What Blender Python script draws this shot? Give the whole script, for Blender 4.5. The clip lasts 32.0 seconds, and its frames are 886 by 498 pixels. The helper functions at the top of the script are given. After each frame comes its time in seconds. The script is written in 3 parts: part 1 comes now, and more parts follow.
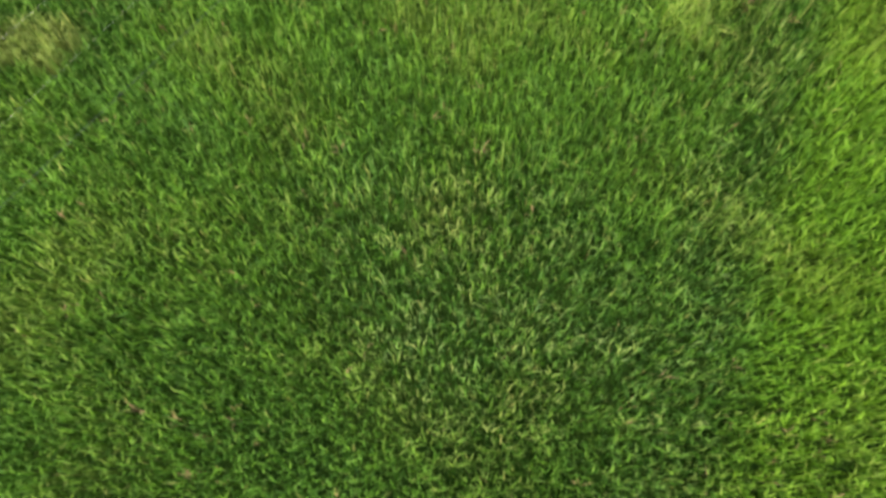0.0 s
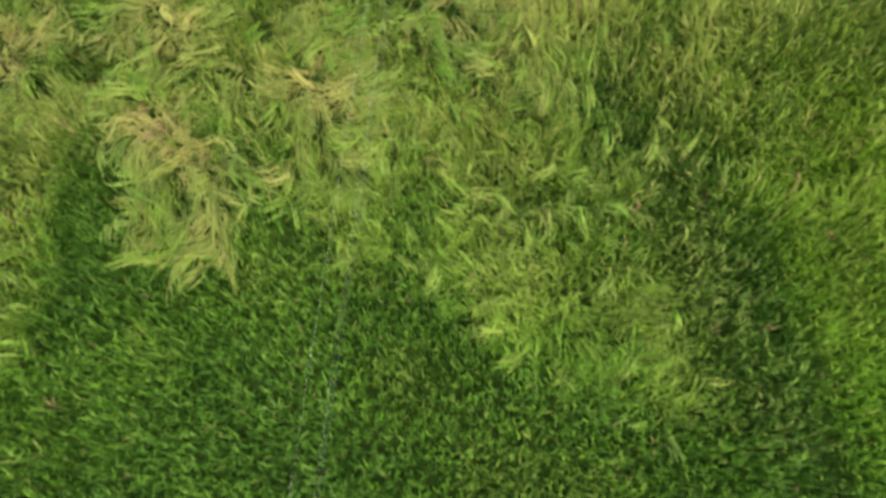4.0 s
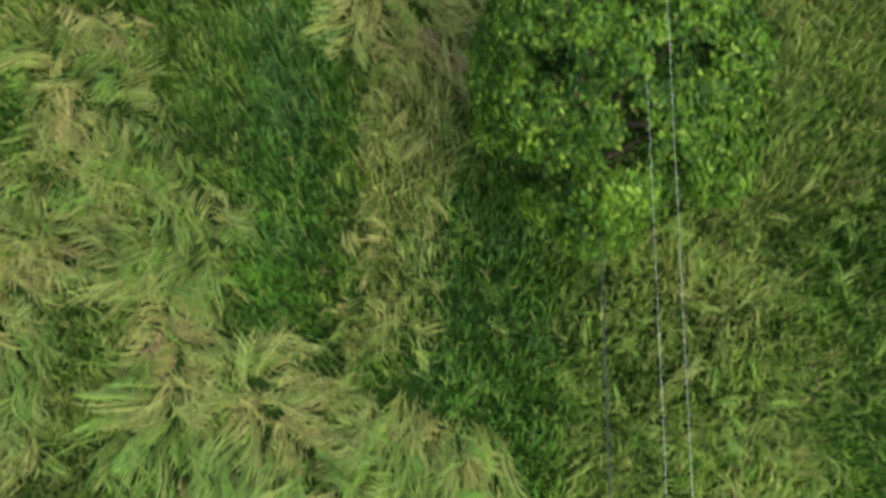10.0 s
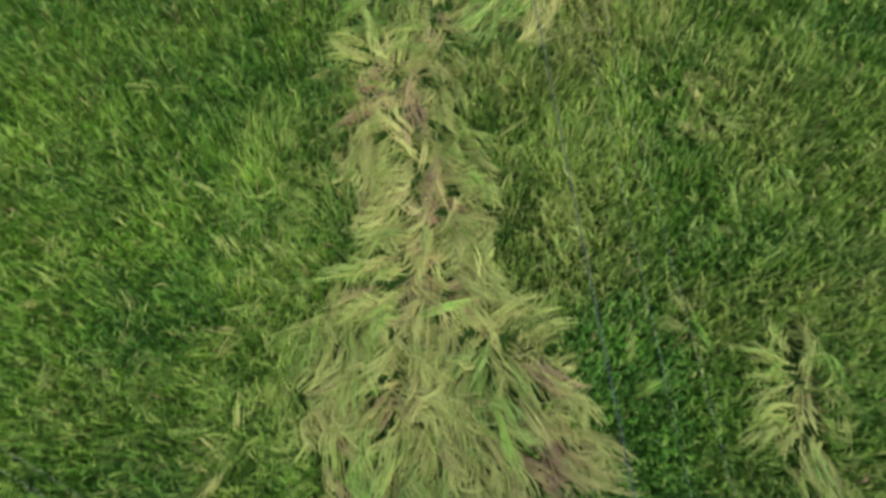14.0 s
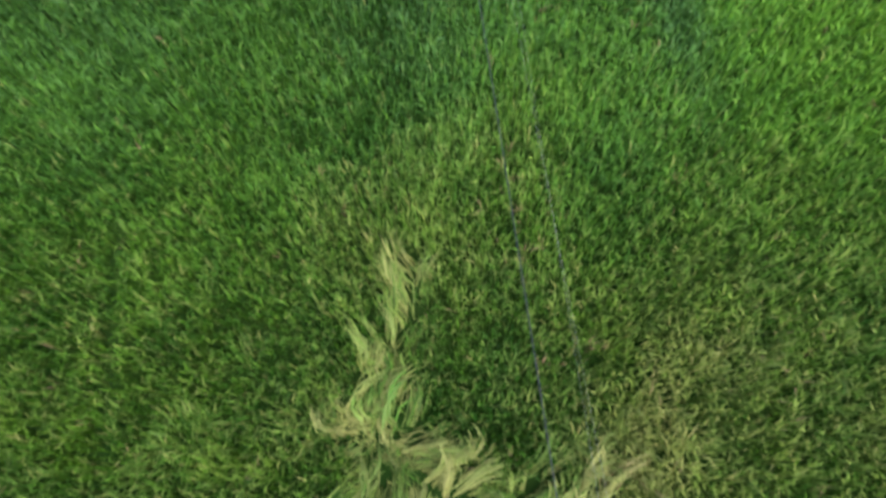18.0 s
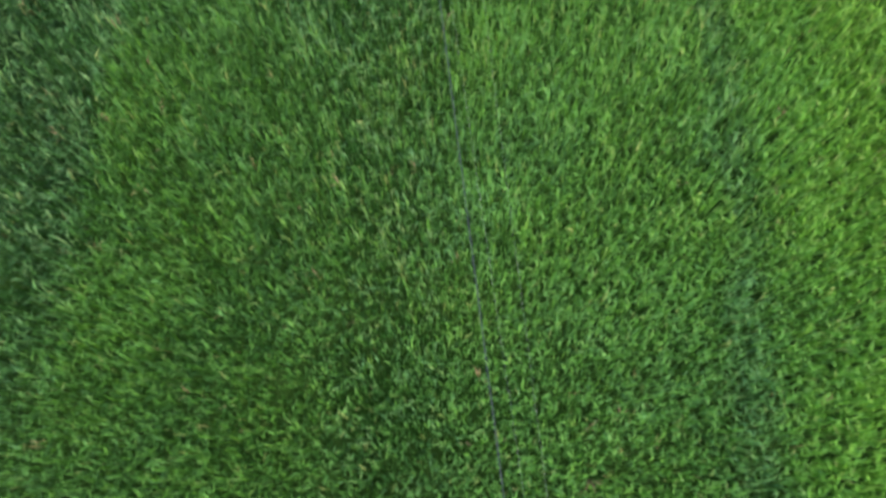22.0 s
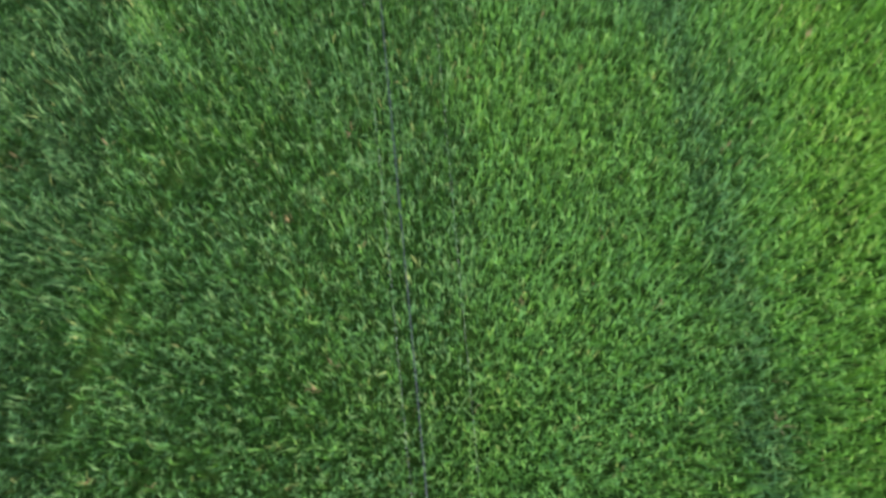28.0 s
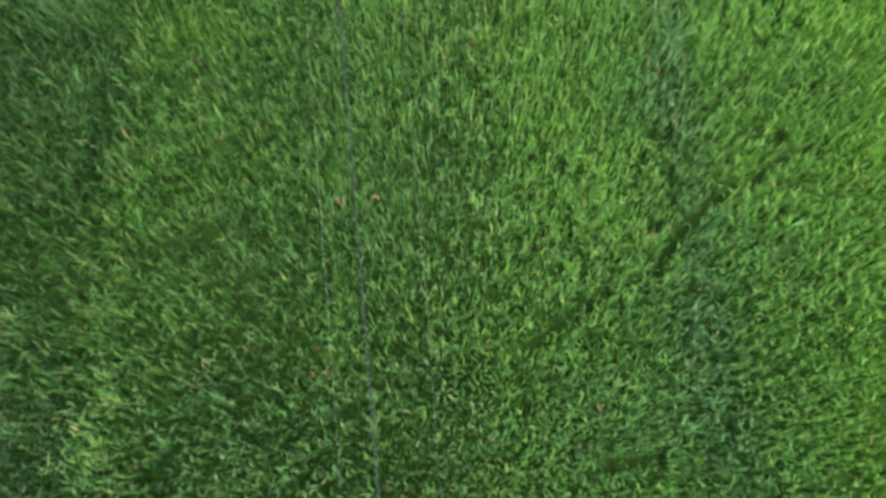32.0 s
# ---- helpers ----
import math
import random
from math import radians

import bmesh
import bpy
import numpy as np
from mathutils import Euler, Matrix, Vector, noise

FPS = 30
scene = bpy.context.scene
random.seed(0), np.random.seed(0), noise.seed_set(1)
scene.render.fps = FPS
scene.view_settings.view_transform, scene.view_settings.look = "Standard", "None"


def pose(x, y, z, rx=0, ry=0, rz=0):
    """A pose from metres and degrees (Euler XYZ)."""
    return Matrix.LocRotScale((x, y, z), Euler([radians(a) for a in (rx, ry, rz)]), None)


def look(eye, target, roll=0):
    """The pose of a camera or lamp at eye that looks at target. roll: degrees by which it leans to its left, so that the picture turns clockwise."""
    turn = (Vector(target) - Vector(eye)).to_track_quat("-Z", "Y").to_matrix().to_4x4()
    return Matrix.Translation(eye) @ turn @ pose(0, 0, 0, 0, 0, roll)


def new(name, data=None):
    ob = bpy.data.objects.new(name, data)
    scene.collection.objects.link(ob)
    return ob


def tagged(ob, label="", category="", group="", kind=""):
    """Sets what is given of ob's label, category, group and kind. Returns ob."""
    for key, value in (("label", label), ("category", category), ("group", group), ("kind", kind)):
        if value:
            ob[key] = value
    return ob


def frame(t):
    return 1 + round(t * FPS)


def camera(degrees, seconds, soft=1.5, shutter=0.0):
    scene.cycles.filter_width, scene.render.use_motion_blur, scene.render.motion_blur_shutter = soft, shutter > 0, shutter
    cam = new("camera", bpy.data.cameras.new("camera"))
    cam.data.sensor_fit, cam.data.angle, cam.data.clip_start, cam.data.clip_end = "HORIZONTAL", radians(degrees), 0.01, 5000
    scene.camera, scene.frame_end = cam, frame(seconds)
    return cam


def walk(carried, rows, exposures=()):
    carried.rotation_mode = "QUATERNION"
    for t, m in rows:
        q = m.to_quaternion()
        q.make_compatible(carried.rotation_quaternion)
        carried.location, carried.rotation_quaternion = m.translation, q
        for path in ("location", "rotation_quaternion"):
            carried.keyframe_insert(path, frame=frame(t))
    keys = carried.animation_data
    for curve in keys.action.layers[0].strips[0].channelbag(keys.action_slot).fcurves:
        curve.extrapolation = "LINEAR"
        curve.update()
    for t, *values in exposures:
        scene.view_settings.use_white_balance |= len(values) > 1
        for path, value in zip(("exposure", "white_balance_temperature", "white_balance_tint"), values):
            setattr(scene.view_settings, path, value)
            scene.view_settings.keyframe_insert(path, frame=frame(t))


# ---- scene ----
cam = camera(63.78, 32.0, soft=3.2, shutter=0.5)
PITCH, ROLL = 18.02, 0.93
PATH = [
    (0.0, 12.668, -19.787, 17.810, 37.739),
    (0.5, 11.847, -18.736, 17.869, 37.417),
    (1.0, 10.931, -17.560, 17.940, 35.372),
    (1.5, 9.938, -16.289, 18.027, 31.683),
    (2.0, 8.988, -14.990, 18.107, 26.521),
    (2.5, 7.928, -13.436, 18.196, 19.404),
    (3.0, 6.971, -11.918, 18.286, 10.812),
    (3.5, 6.044, -10.258, 18.342, 6.997),
    (4.0, 5.168, -8.583, 18.366, 4.236),
    (4.5, 4.389, -6.908, 18.370, 4.071),
    (5.0, 3.712, -5.215, 18.368, 4.843),
    (5.5, 3.143, -3.484, 18.370, 4.887),
    (6.0, 2.690, -1.695, 18.389, 2.543),
    (6.5, 2.308, 0.001, 18.401, 0.438),
    (7.0, 1.945, 1.843, 18.413, -0.159),
    (7.5, 1.650, 3.683, 18.412, -0.087),
    (8.0, 1.393, 5.533, 18.409, -0.099),
    (8.5, 1.178, 7.385, 18.401, -0.172),
    (9.0, 0.997, 9.220, 18.406, -0.189),
    (9.5, 0.852, 11.068, 18.403, -0.137),
    (10.0, 0.742, 12.916, 18.375, 0.040),
    (10.5, 0.630, 14.747, 18.369, 0.123),
    (11.0, 0.541, 16.550, 18.386, 0.105),
    (11.5, 0.475, 18.369, 18.393, 0.157),
    (12.0, 0.391, 20.266, 18.396, 0.137),
    (12.5, 0.307, 21.951, 18.376, 0.012),
    (13.0, 0.235, 23.867, 18.355, -0.052),
    (13.5, 0.172, 25.532, 18.332, -0.167),
    (14.0, 0.110, 27.304, 18.312, -0.187),
    (14.5, 0.042, 29.082, 18.278, -0.326),
    (15.0, 0.008, 30.838, 18.203, -0.014),
    (15.5, 0.001, 32.575, 18.110, 0.003),
    (16.0, -0.000, 34.295, 18.020, 0.002),
    (16.5, -0.017, 35.998, 17.954, -0.090),
    (17.0, -0.057, 37.688, 17.935, -0.041),
    (17.5, -0.112, 39.358, 17.935, -0.053),
    (18.0, -0.148, 41.016, 17.936, -0.007),
    (18.5, -0.188, 42.654, 17.936, 0.070),
    (19.0, -0.231, 44.280, 17.935, 0.147),
    (19.5, -0.274, 45.886, 17.940, 0.140),
    (20.0, -0.330, 47.476, 17.933, 0.208),
    (20.5, -0.384, 49.075, 17.899, 0.314),
    (21.0, -0.466, 50.635, 17.855, 0.276),
    (21.5, -0.534, 52.205, 17.795, 0.215),
    (22.0, -0.620, 53.768, 17.724, 0.049),
    (22.5, -0.665, 55.282, 17.680, 0.067),
    (23.0, -0.714, 56.769, 17.653, 0.029),
    (23.5, -0.765, 58.249, 17.640, 0.023),
    (24.0, -0.819, 59.722, 17.630, 0.001),
    (24.5, -0.857, 61.199, 17.619, 0.060),
    (25.0, -0.912, 62.663, 17.612, 0.060),
    (25.5, -0.958, 64.135, 17.618, 0.065),
    (26.0, -0.990, 65.595, 17.624, 0.002),
    (26.5, -1.016, 67.051, 17.629, -0.004),
    (27.0, -1.044, 68.507, 17.628, -0.060),
    (27.5, -1.083, 69.971, 17.618, 0.153),
    (28.0, -1.124, 71.460, 17.597, 0.155),
    (28.5, -1.177, 72.939, 17.571, 0.074),
    (29.0, -1.233, 74.401, 17.552, 0.030),
    (29.5, -1.293, 75.857, 17.556, -0.062),
    (30.0, -1.334, 77.301, 17.568, -0.054),
    (30.5, -1.377, 78.730, 17.573, -0.065),
    (31.0, -1.417, 80.182, 17.573, -0.024),
    (31.5, -1.457, 81.624, 17.566, -0.024),
    (32.0, -1.479, 83.044, 17.559, -0.060),
]
EXPOSURES = [(0, 1.3, 7900, 10), (3.5, 1.18, 8000, 10), (6.0, 0.66, 8500, 10), (8, 0.6, 7500, 10), (11, 0.95, 6750, 10), (13, 1.0, 6650, 10), (17, 0.95, 6500, 10), (19.5, 1.14, 6480, 10), (22, 1.22, 6450, 10), (26, 1.3, 6450, 10), (32, 1.34, 6800, 10)]
walk(cam, [(t, pose(x, y, z, PITCH, ROLL, yaw)) for t, x, y, z, yaw in PATH], EXPOSURES)

# ---- sky and sun: a bright, hazy sky ----
SUN_ELEVATION, SUN_AZIMUTH = radians(60), radians(145)
world = bpy.data.worlds.new("sky")
scene.world = world
world.use_nodes = True
sky = world.node_tree.nodes.new("ShaderNodeTexSky")
sky.sky_type, sky.sun_disc = "NISHITA", False
sky.sun_elevation, sky.sun_rotation = SUN_ELEVATION, SUN_AZIMUTH
sky.dust_density, sky.air_density = 4.0, 1.2
background = world.node_tree.nodes["Background"]
background.inputs["Strength"].default_value = 0.135
world.node_tree.links.new(sky.outputs[0], background.inputs["Color"])
sun = new("sun", bpy.data.lights.new("sun", "SUN"))
sun.data.energy, sun.data.angle, sun.data.color = 1.15, radians(45), (1.0, 0.985, 0.93)
toward = Vector((math.sin(SUN_AZIMUTH) * math.cos(SUN_ELEVATION), math.cos(SUN_AZIMUTH) * math.cos(SUN_ELEVATION), math.sin(SUN_ELEVATION)))
sun.matrix_world = look(toward * 200, (0, 0, 0))


# ---- materials ----
def material(name, rough=0.6, metal=0.0):
    m = bpy.data.materials.new(name)
    m.use_nodes = True
    shader = m.node_tree.nodes["Principled BSDF"]
    shader.inputs["Roughness"].default_value, shader.inputs["Metallic"].default_value = rough, metal
    return m, m.node_tree, shader


def node(tree, kind, **values):
    n = tree.nodes.new(kind)
    for key, value in values.items():
        n.inputs[key.replace("_", " ")].default_value = value
    return n


def mixed(tree, factor, a, b):
    """A colour between a and b; each may be a socket or a colour."""
    n = tree.nodes.new("ShaderNodeMix")
    n.data_type = "RGBA"
    for value, socket in ((factor, n.inputs[0]), (a, n.inputs[6]), (b, n.inputs[7])):
        if isinstance(value, bpy.types.NodeSocket):
            tree.links.new(value, socket)
        else:
            socket.default_value = value if isinstance(value, float) else (*value, 1)
    return n.outputs[2]


def ranged(tree, value, low, high):
    n = node(tree, "ShaderNodeMapRange", From_Min=low, From_Max=high)
    tree.links.new(value, n.inputs["Value"])
    return n.outputs[0]


def noisy(name, a, b, scale, rough=0.6, metal=0.0, bump=0.0, fine=8.0):
    """Two colours mixed by noise at two scales, with a fine relief."""
    m, tree, shader = material(name, rough, metal)
    place = tree.nodes.new("ShaderNodeTexCoord").outputs["Object"]
    large = node(tree, "ShaderNodeTexNoise", Scale=scale, Detail=3.0)
    small = node(tree, "ShaderNodeTexNoise", Scale=scale * fine, Detail=4.0)
    for n in (large, small):
        tree.links.new(place, n.inputs["Vector"])
    both = node(tree, "ShaderNodeMath")
    both.operation = "MULTIPLY_ADD"
    both.inputs[1].default_value = 0.6
    tree.links.new(large.outputs[0], both.inputs[0])
    scaled = node(tree, "ShaderNodeMath")
    scaled.operation = "MULTIPLY"
    scaled.inputs[1].default_value = 0.4
    tree.links.new(small.outputs[0], scaled.inputs[0])
    tree.links.new(scaled.outputs[0], both.inputs[2])
    tree.links.new(mixed(tree, ranged(tree, both.outputs[0], 0.35, 0.65), a, b), shader.inputs["Base Color"])
    if bump:
        relief = node(tree, "ShaderNodeBump", Strength=bump, Distance=0.02)
        tree.links.new(small.outputs[0], relief.inputs["Height"])
        tree.links.new(relief.outputs[0], shader.inputs["Normal"])
    return m


def leafy(name, dark, light, lime, blue, straw, brown, rough, through_light, gloss=0.35):
    """Leaf tissue. The attribute "tone" holds each leaf's dryness, its hue (0 blue-green, 1 lime) and its lightness,
    painted shade and sky light included.
    """
    m, tree, shader = material(name, rough)
    shader.inputs["Specular IOR Level"].default_value = gloss
    tone = tree.nodes.new("ShaderNodeAttribute")
    tone.attribute_name = "tone"
    split = tree.nodes.new("ShaderNodeSeparateColor")
    tree.links.new(tone.outputs["Color"], split.inputs[0])
    dry, hue, light_part = split.outputs
    colour = mixed(tree, light_part, dark, light)
    colour = mixed(tree, ranged(tree, hue, 0.5, 0.0), colour, mixed(tree, light_part, [c * 0.35 for c in blue], (0.145, 0.335, 0.125)))
    colour = mixed(tree, ranged(tree, hue, 0.5, 1.0), colour, mixed(tree, light_part, [c * 0.5 for c in lime], [c * 1.5 for c in lime]))
    pale = mixed(tree, light_part, [c * 0.62 for c in straw], straw)
    colour = mixed(tree, ranged(tree, dry, 0.1, 0.7), colour, pale)
    colour = mixed(tree, ranged(tree, dry, 0.8, 0.98), colour, brown)
    place = tree.nodes.new("ShaderNodeTexCoord").outputs["Object"]
    grain = node(tree, "ShaderNodeTexNoise", Scale=26.0, Detail=3.0)
    tree.links.new(place, grain.inputs["Vector"])
    shade = node(tree, "ShaderNodeHueSaturation")
    tree.links.new(ranged(tree, grain.outputs[0], -0.9, 0.7), shade.inputs["Value"])
    shade.inputs["Value"].default_value = 1.0
    tree.links.new(colour, shade.inputs["Color"])
    tree.links.new(shade.outputs[0], shader.inputs["Base Color"])
    lit = tree.nodes.new("ShaderNodeBsdfTranslucent")
    tree.links.new(shade.outputs[0], lit.inputs[0])
    both = tree.nodes.new("ShaderNodeMixShader")
    both.inputs[0].default_value = through_light
    tree.links.new(shader.outputs[0], both.inputs[1])
    tree.links.new(lit.outputs[0], both.inputs[2])
    tree.links.new(both.outputs[0], tree.nodes["Material Output"].inputs[0])
    return m


GRASS = leafy("grass_blade", (0.026, 0.11, 0.01), (0.19, 0.46, 0.06), (0.2, 0.43, 0.025), (0.065, 0.2, 0.055), (0.5, 0.525, 0.17), (0.32, 0.235, 0.13), 0.55, 0.25, 0.2)
LEAF = leafy("tree_leaf", (0.02, 0.078, 0.004), (0.13, 0.3, 0.012), (0.26, 0.42, 0.06), (0.03, 0.1, 0.018), (0.3, 0.26, 0.08), (0.2, 0.12, 0.06), 0.5, 0.22, 0.25)
SOIL = noisy("field_soil", (0.012, 0.04, 0.006), (0.028, 0.062, 0.012), 0.35, 0.95, bump=0.6, fine=14)
SOIL.node_tree.nodes["Principled BSDF"].inputs["Specular IOR Level"].default_value = 0.08
# Darker than the blades: the colour carries the self-shade a closed sheet lacks.
CANOPY = noisy("crop_canopy", (0.016, 0.045, 0.005), (0.038, 0.08, 0.009), 0.25, 0.95, bump=0.8, fine=22)
BARK = noisy("bark", (0.09, 0.07, 0.05), (0.18, 0.15, 0.11), 4, 0.9, bump=0.7)
POLE = noisy("weathered_pole", (0.42, 0.32, 0.26), (0.29, 0.22, 0.18), 2.5, 0.8, bump=0.3)
WHITE = noisy("white_glaze", (0.68, 0.7, 0.71), (0.58, 0.61, 0.64), 9, 0.35)
BLUISH = noisy("blue_grey_glaze", (0.5, 0.56, 0.68), (0.38, 0.44, 0.56), 9, 0.3)
STEEL = noisy("galvanised_steel", (0.62, 0.65, 0.68), (0.5, 0.53, 0.56), 14, 0.4, 0.6)
# Same wire metal twice: dimmed where spans fade from view, paled where sky glints.
DIM_ALUMINIUM = noisy("aluminium_strand", (0.4, 0.42, 0.4), (0.3, 0.32, 0.3), 5, 0.55)
SKY_LIT = noisy("sky_lit_aluminium_strand", (0.84, 0.85, 0.83), (0.74, 0.76, 0.74), 5, 0.5)
BLACK = noisy("dark_sheath", (0.025, 0.035, 0.045), (0.05, 0.06, 0.07), 3, 0.55)
RED = noisy("red_plastic", (0.6, 0.06, 0.04), (0.45, 0.04, 0.03), 8, 0.5)


# ---- meshes ----
def part(name, bm, mat, parent=None, label=""):
    me = bpy.data.meshes.new(name)
    bm.to_mesh(me)
    bm.free()
    me.materials.append(mat)
    ob = new(name, me)
    ob.parent = parent
    if label:
        tagged(ob, label)
    return ob


def empty(name, place=(0, 0, 0)):
    ob = new(name)
    ob.location = place
    return ob


def smooth(bm):
    for face in bm.faces:
        face.smooth = True
    return bm


def tube(points, radii, sides=10):
    """A tapered tube through the points, with closed ends."""
    bm = bmesh.new()
    rings = []
    for i, p in enumerate(points):
        a, b = Vector(points[max(i - 1, 0)]), Vector(points[min(i + 1, len(points) - 1)])
        turn = (b - a).to_track_quat("Z", "Y").to_matrix()
        rings.append([bm.verts.new(Vector(p) + turn @ Vector((radii[i] * math.cos(2 * math.pi * k / sides), radii[i] * math.sin(2 * math.pi * k / sides), 0))) for k in range(sides)])
    for low, high in zip(rings, rings[1:]):
        for k in range(sides):
            bm.faces.new((low[k], low[(k + 1) % sides], high[(k + 1) % sides], high[k]))
    bm.faces.new(rings[0][::-1])
    bm.faces.new(rings[-1])
    return smooth(bm)


def lathe(a, b, profile, sides=14):
    """A turned body from a to b: profile holds (share of the way, radius)."""
    a, b = Vector(a), Vector(b)
    return tube([a.lerp(b, s) for s, r in profile], [r for s, r in profile], sides)


def bar(a, b, width, height, bevel=0.008):
    """A bevelled bar from a to b."""
    a, b = Vector(a), Vector(b)
    bm = bmesh.new()
    bmesh.ops.create_cube(bm, size=1, matrix=Matrix.LocRotScale((a + b) / 2, (b - a).to_track_quat("X", "Z"), ((b - a).length, width, height)))
    bmesh.ops.bevel(bm, geom=bm.edges[:], offset=bevel, segments=2, affect="EDGES")
    return bm


# ---- the lie of the field ----
GROUND = 0.28
rng = np.random.default_rng(7)
LATTICE = rng.random((256, 256))


def field_noise(x, y, size, shift=0):
    """Smooth noise from 0 to 1 with features of that size in metres."""
    u, v = np.asarray(x) / size + 37.3 * shift + 500, np.asarray(y) / size + 91.7 * shift + 500
    i, j = np.floor(u).astype(int), np.floor(v).astype(int)
    a, b = u - i, v - j
    a, b = a * a * (3 - 2 * a), b * b * (3 - 2 * b)
    g = lambda p, q: LATTICE[p % 256, q % 256]
    return (g(i, j) * (1 - a) + g(i + 1, j) * a) * (1 - b) + (g(i, j + 1) * (1 - a) + g(i + 1, j + 1) * a) * b


def ramp(value, low, high):
    s = np.clip((value - low) / (high - low), 0, 1)
    return s * s * (3 - 2 * s)


# Where the crop lies flat: x, y to x, y (roots to tips), half width.
LODGED_SOUTH = [
    (-4.0, 1.2, -2.8, -2.1, 1.3), (0.7, 2.2, 1.2, -0.2, 1.0), (-8.8, 3.1, -8.6, 0.4, 0.8), (-4.4, 4.2, -3.5, 1.2, 1.3),
    (-9.6, 6.1, -8.6, 3.1, 0.8), (0.6, 6.5, 1.1, 3.5, 1.0), (3.4, 6.6, 4.3, 3.6, 0.8), (-4.9, 7.2, -4.6, 4.2, 1.1),
    (-9.3, 8.3, -9.0, 5.4, 0.7), (-4.0, 10.3, -3.7, 8.1, 1.0), (5.0, 10.4, 5.1, 9.1, 0.8), (0.3, 10.9, 1.3, 7.5, 1.3),
    (-4.4, 13.2, -3.0, 9.3, 1.25), (-0.3, 13.3, 0.2, 10.9, 1.1), (0.8, 13.7, 0.7, 12.5, 0.7), (-3.9, 15.1, -2.2, 13.9, 0.7), (-1.6, 12.4, -1.4, 9.6, 0.9),
]
LODGED_MIDDLE = [
    (-10.8, 17.2, -10.5, 14.3, 1.1), (-6.7, 18.5, -6.2, 14.4, 1.0), (-9.6, 20.1, -8.7, 19.1, 0.8), (-12.0, 20.4, -10.8, 15.8, 0.9),
    (-6.7, 20.7, -6.1, 18.0, 0.8), (-10.1, 24.9, -9.2, 20.4, 1.4), (0.0, 27.3, 0.9, 25.2, 1.0), (-2.1, 28.4, -1.8, 25.4, 0.8),
    (0.9, 30.4, 1.9, 28.1, 1.1), (8.3, 30.7, 8.5, 27.8, 0.4), (-0.5, 31.5, -1.0, 28.4, 1.4), (-2.4, 32.0, -2.8, 29.5, 0.7),
    (-1.3, 32.7, -2.6, 30.9, 0.8), (-0.9, 35.7, -0.3, 32.0, 1.2), (-0.2, 28.6, 0.2, 26.6, 1.2),
]
LODGED_NORTH = [
    (-1.4, 38.9, -2.1, 38.5, 0.7), (-1.2, 38.9, -0.4, 37.7, 0.9), (-1.7, 39.1, -1.1, 35.7, 1.2), (2.3, 39.6, 3.2, 40.7, 0.4),
    (1.0, 39.6, 1.8, 40.9, 0.4), (-1.1, 40.7, -0.4, 39.4, 0.7), (-1.5, 41.0, -2.3, 39.9, 0.8), (-1.7, 41.6, -0.1, 40.5, 0.8),
    (-1.6, 41.9, -2.4, 42.3, 0.6), (-1.7, 42.5, -1.9, 43.7, 0.7), (-1.7, 44.0, -1.2, 46.1, 0.4),
]
# Where the stems part and lie open, brown and matted.
PARTED_SOUTH = [
    (-4.3, 0.8, -2.6, -0.7, 0.32), (0.3, 2.1, 1.1, 1.1, 0.3), (-9.4, 3.3, -8.7, 2.2, 0.4), (-3.8, 3.5, -3.7, 2.1, 0.2),
    (-4.8, 4.7, -3.9, 3.3, 0.4), (-5.6, 6.2, -4.3, 5.1, 0.3), (3.7, 6.4, 4.1, 4.4, 0.25), (1.2, 8.0, 1.6, 7.6, 0.3),
    (-9.9, 8.2, -9.4, 7.8, 0.25), (-4.2, 8.2, -4.1, 7.3, 0.2), (-2.8, 9.6, -2.6, 8.7, 0.15), (4.9, 10.2, 5.3, 9.6, 0.3),
    (-4.1, 11.6, -3.0, 10.8, 0.42), (-0.2, 12.1, 0.1, 10.1, 0.12), (-4.4, 14.7, -3.0, 13.8, 0.38), (-6.9, 16.9, -6.2, 15.4, 0.33),
    (-10.4, 18.9, -11.5, 17.3, 0.4), (-1.8, 17.3, -1.7, 16.5, 0.12),
]
PARTED_NORTH = [
    (-9.9, 23.0, -10.7, 21.4, 0.45), (-11.1, 24.3, -9.9, 23.0, 0.35), (-1.5, 29.6, -1.3, 29.0, 0.15),
    (8.7, 29.7, 8.6, 28.8, 0.2), (0.9, 30.9, 1.3, 30.5, 0.2), (-0.7, 33.2, -0.2, 31.7, 0.33), (-1.1, 36.6, -0.2, 33.9, 0.28),
    (-2.3, 37.7, -1.2, 38.3, 0.45), (7.0, 38.0, 7.1, 36.3, 0.22), (-2.0, 38.7, -1.4, 38.5, 0.28), (-1.7, 38.9, -1.1, 36.6, 0.33),
    (1.1, 38.9, 1.4, 38.5, 0.22), (-0.1, 40.5, 0.2, 39.8, 0.2), (-2.3, 42.0, -1.7, 41.8, 0.33),
]
MATTED = PARTED_SOUTH + PARTED_NORTH
# Small dark hollows between the tufts.
HOLLOWS = [
    (-7.2, 1.3, -7.0, 0.7, 0.3), (-1.3, 3.5, -0.9, 2.9, 0.3), (1.8, 5.2, 2.2, 5.0, 0.25), (-1.9, 6.4, -1.4, 5.7, 0.35), (-6.7, 7.2, -6.6, 7.1, 0.3),
    (-6.1, 10.9, -5.9, 10.6, 0.35), (-7.7, 13.2, -7.6, 13.0, 0.3), (-9.4, 13.5, -9.2, 13.4, 0.3), (-0.5, 16.1, -0.4, 16.0, 0.25), (-7.9, 18.1, -7.7, 17.9, 0.25),
]
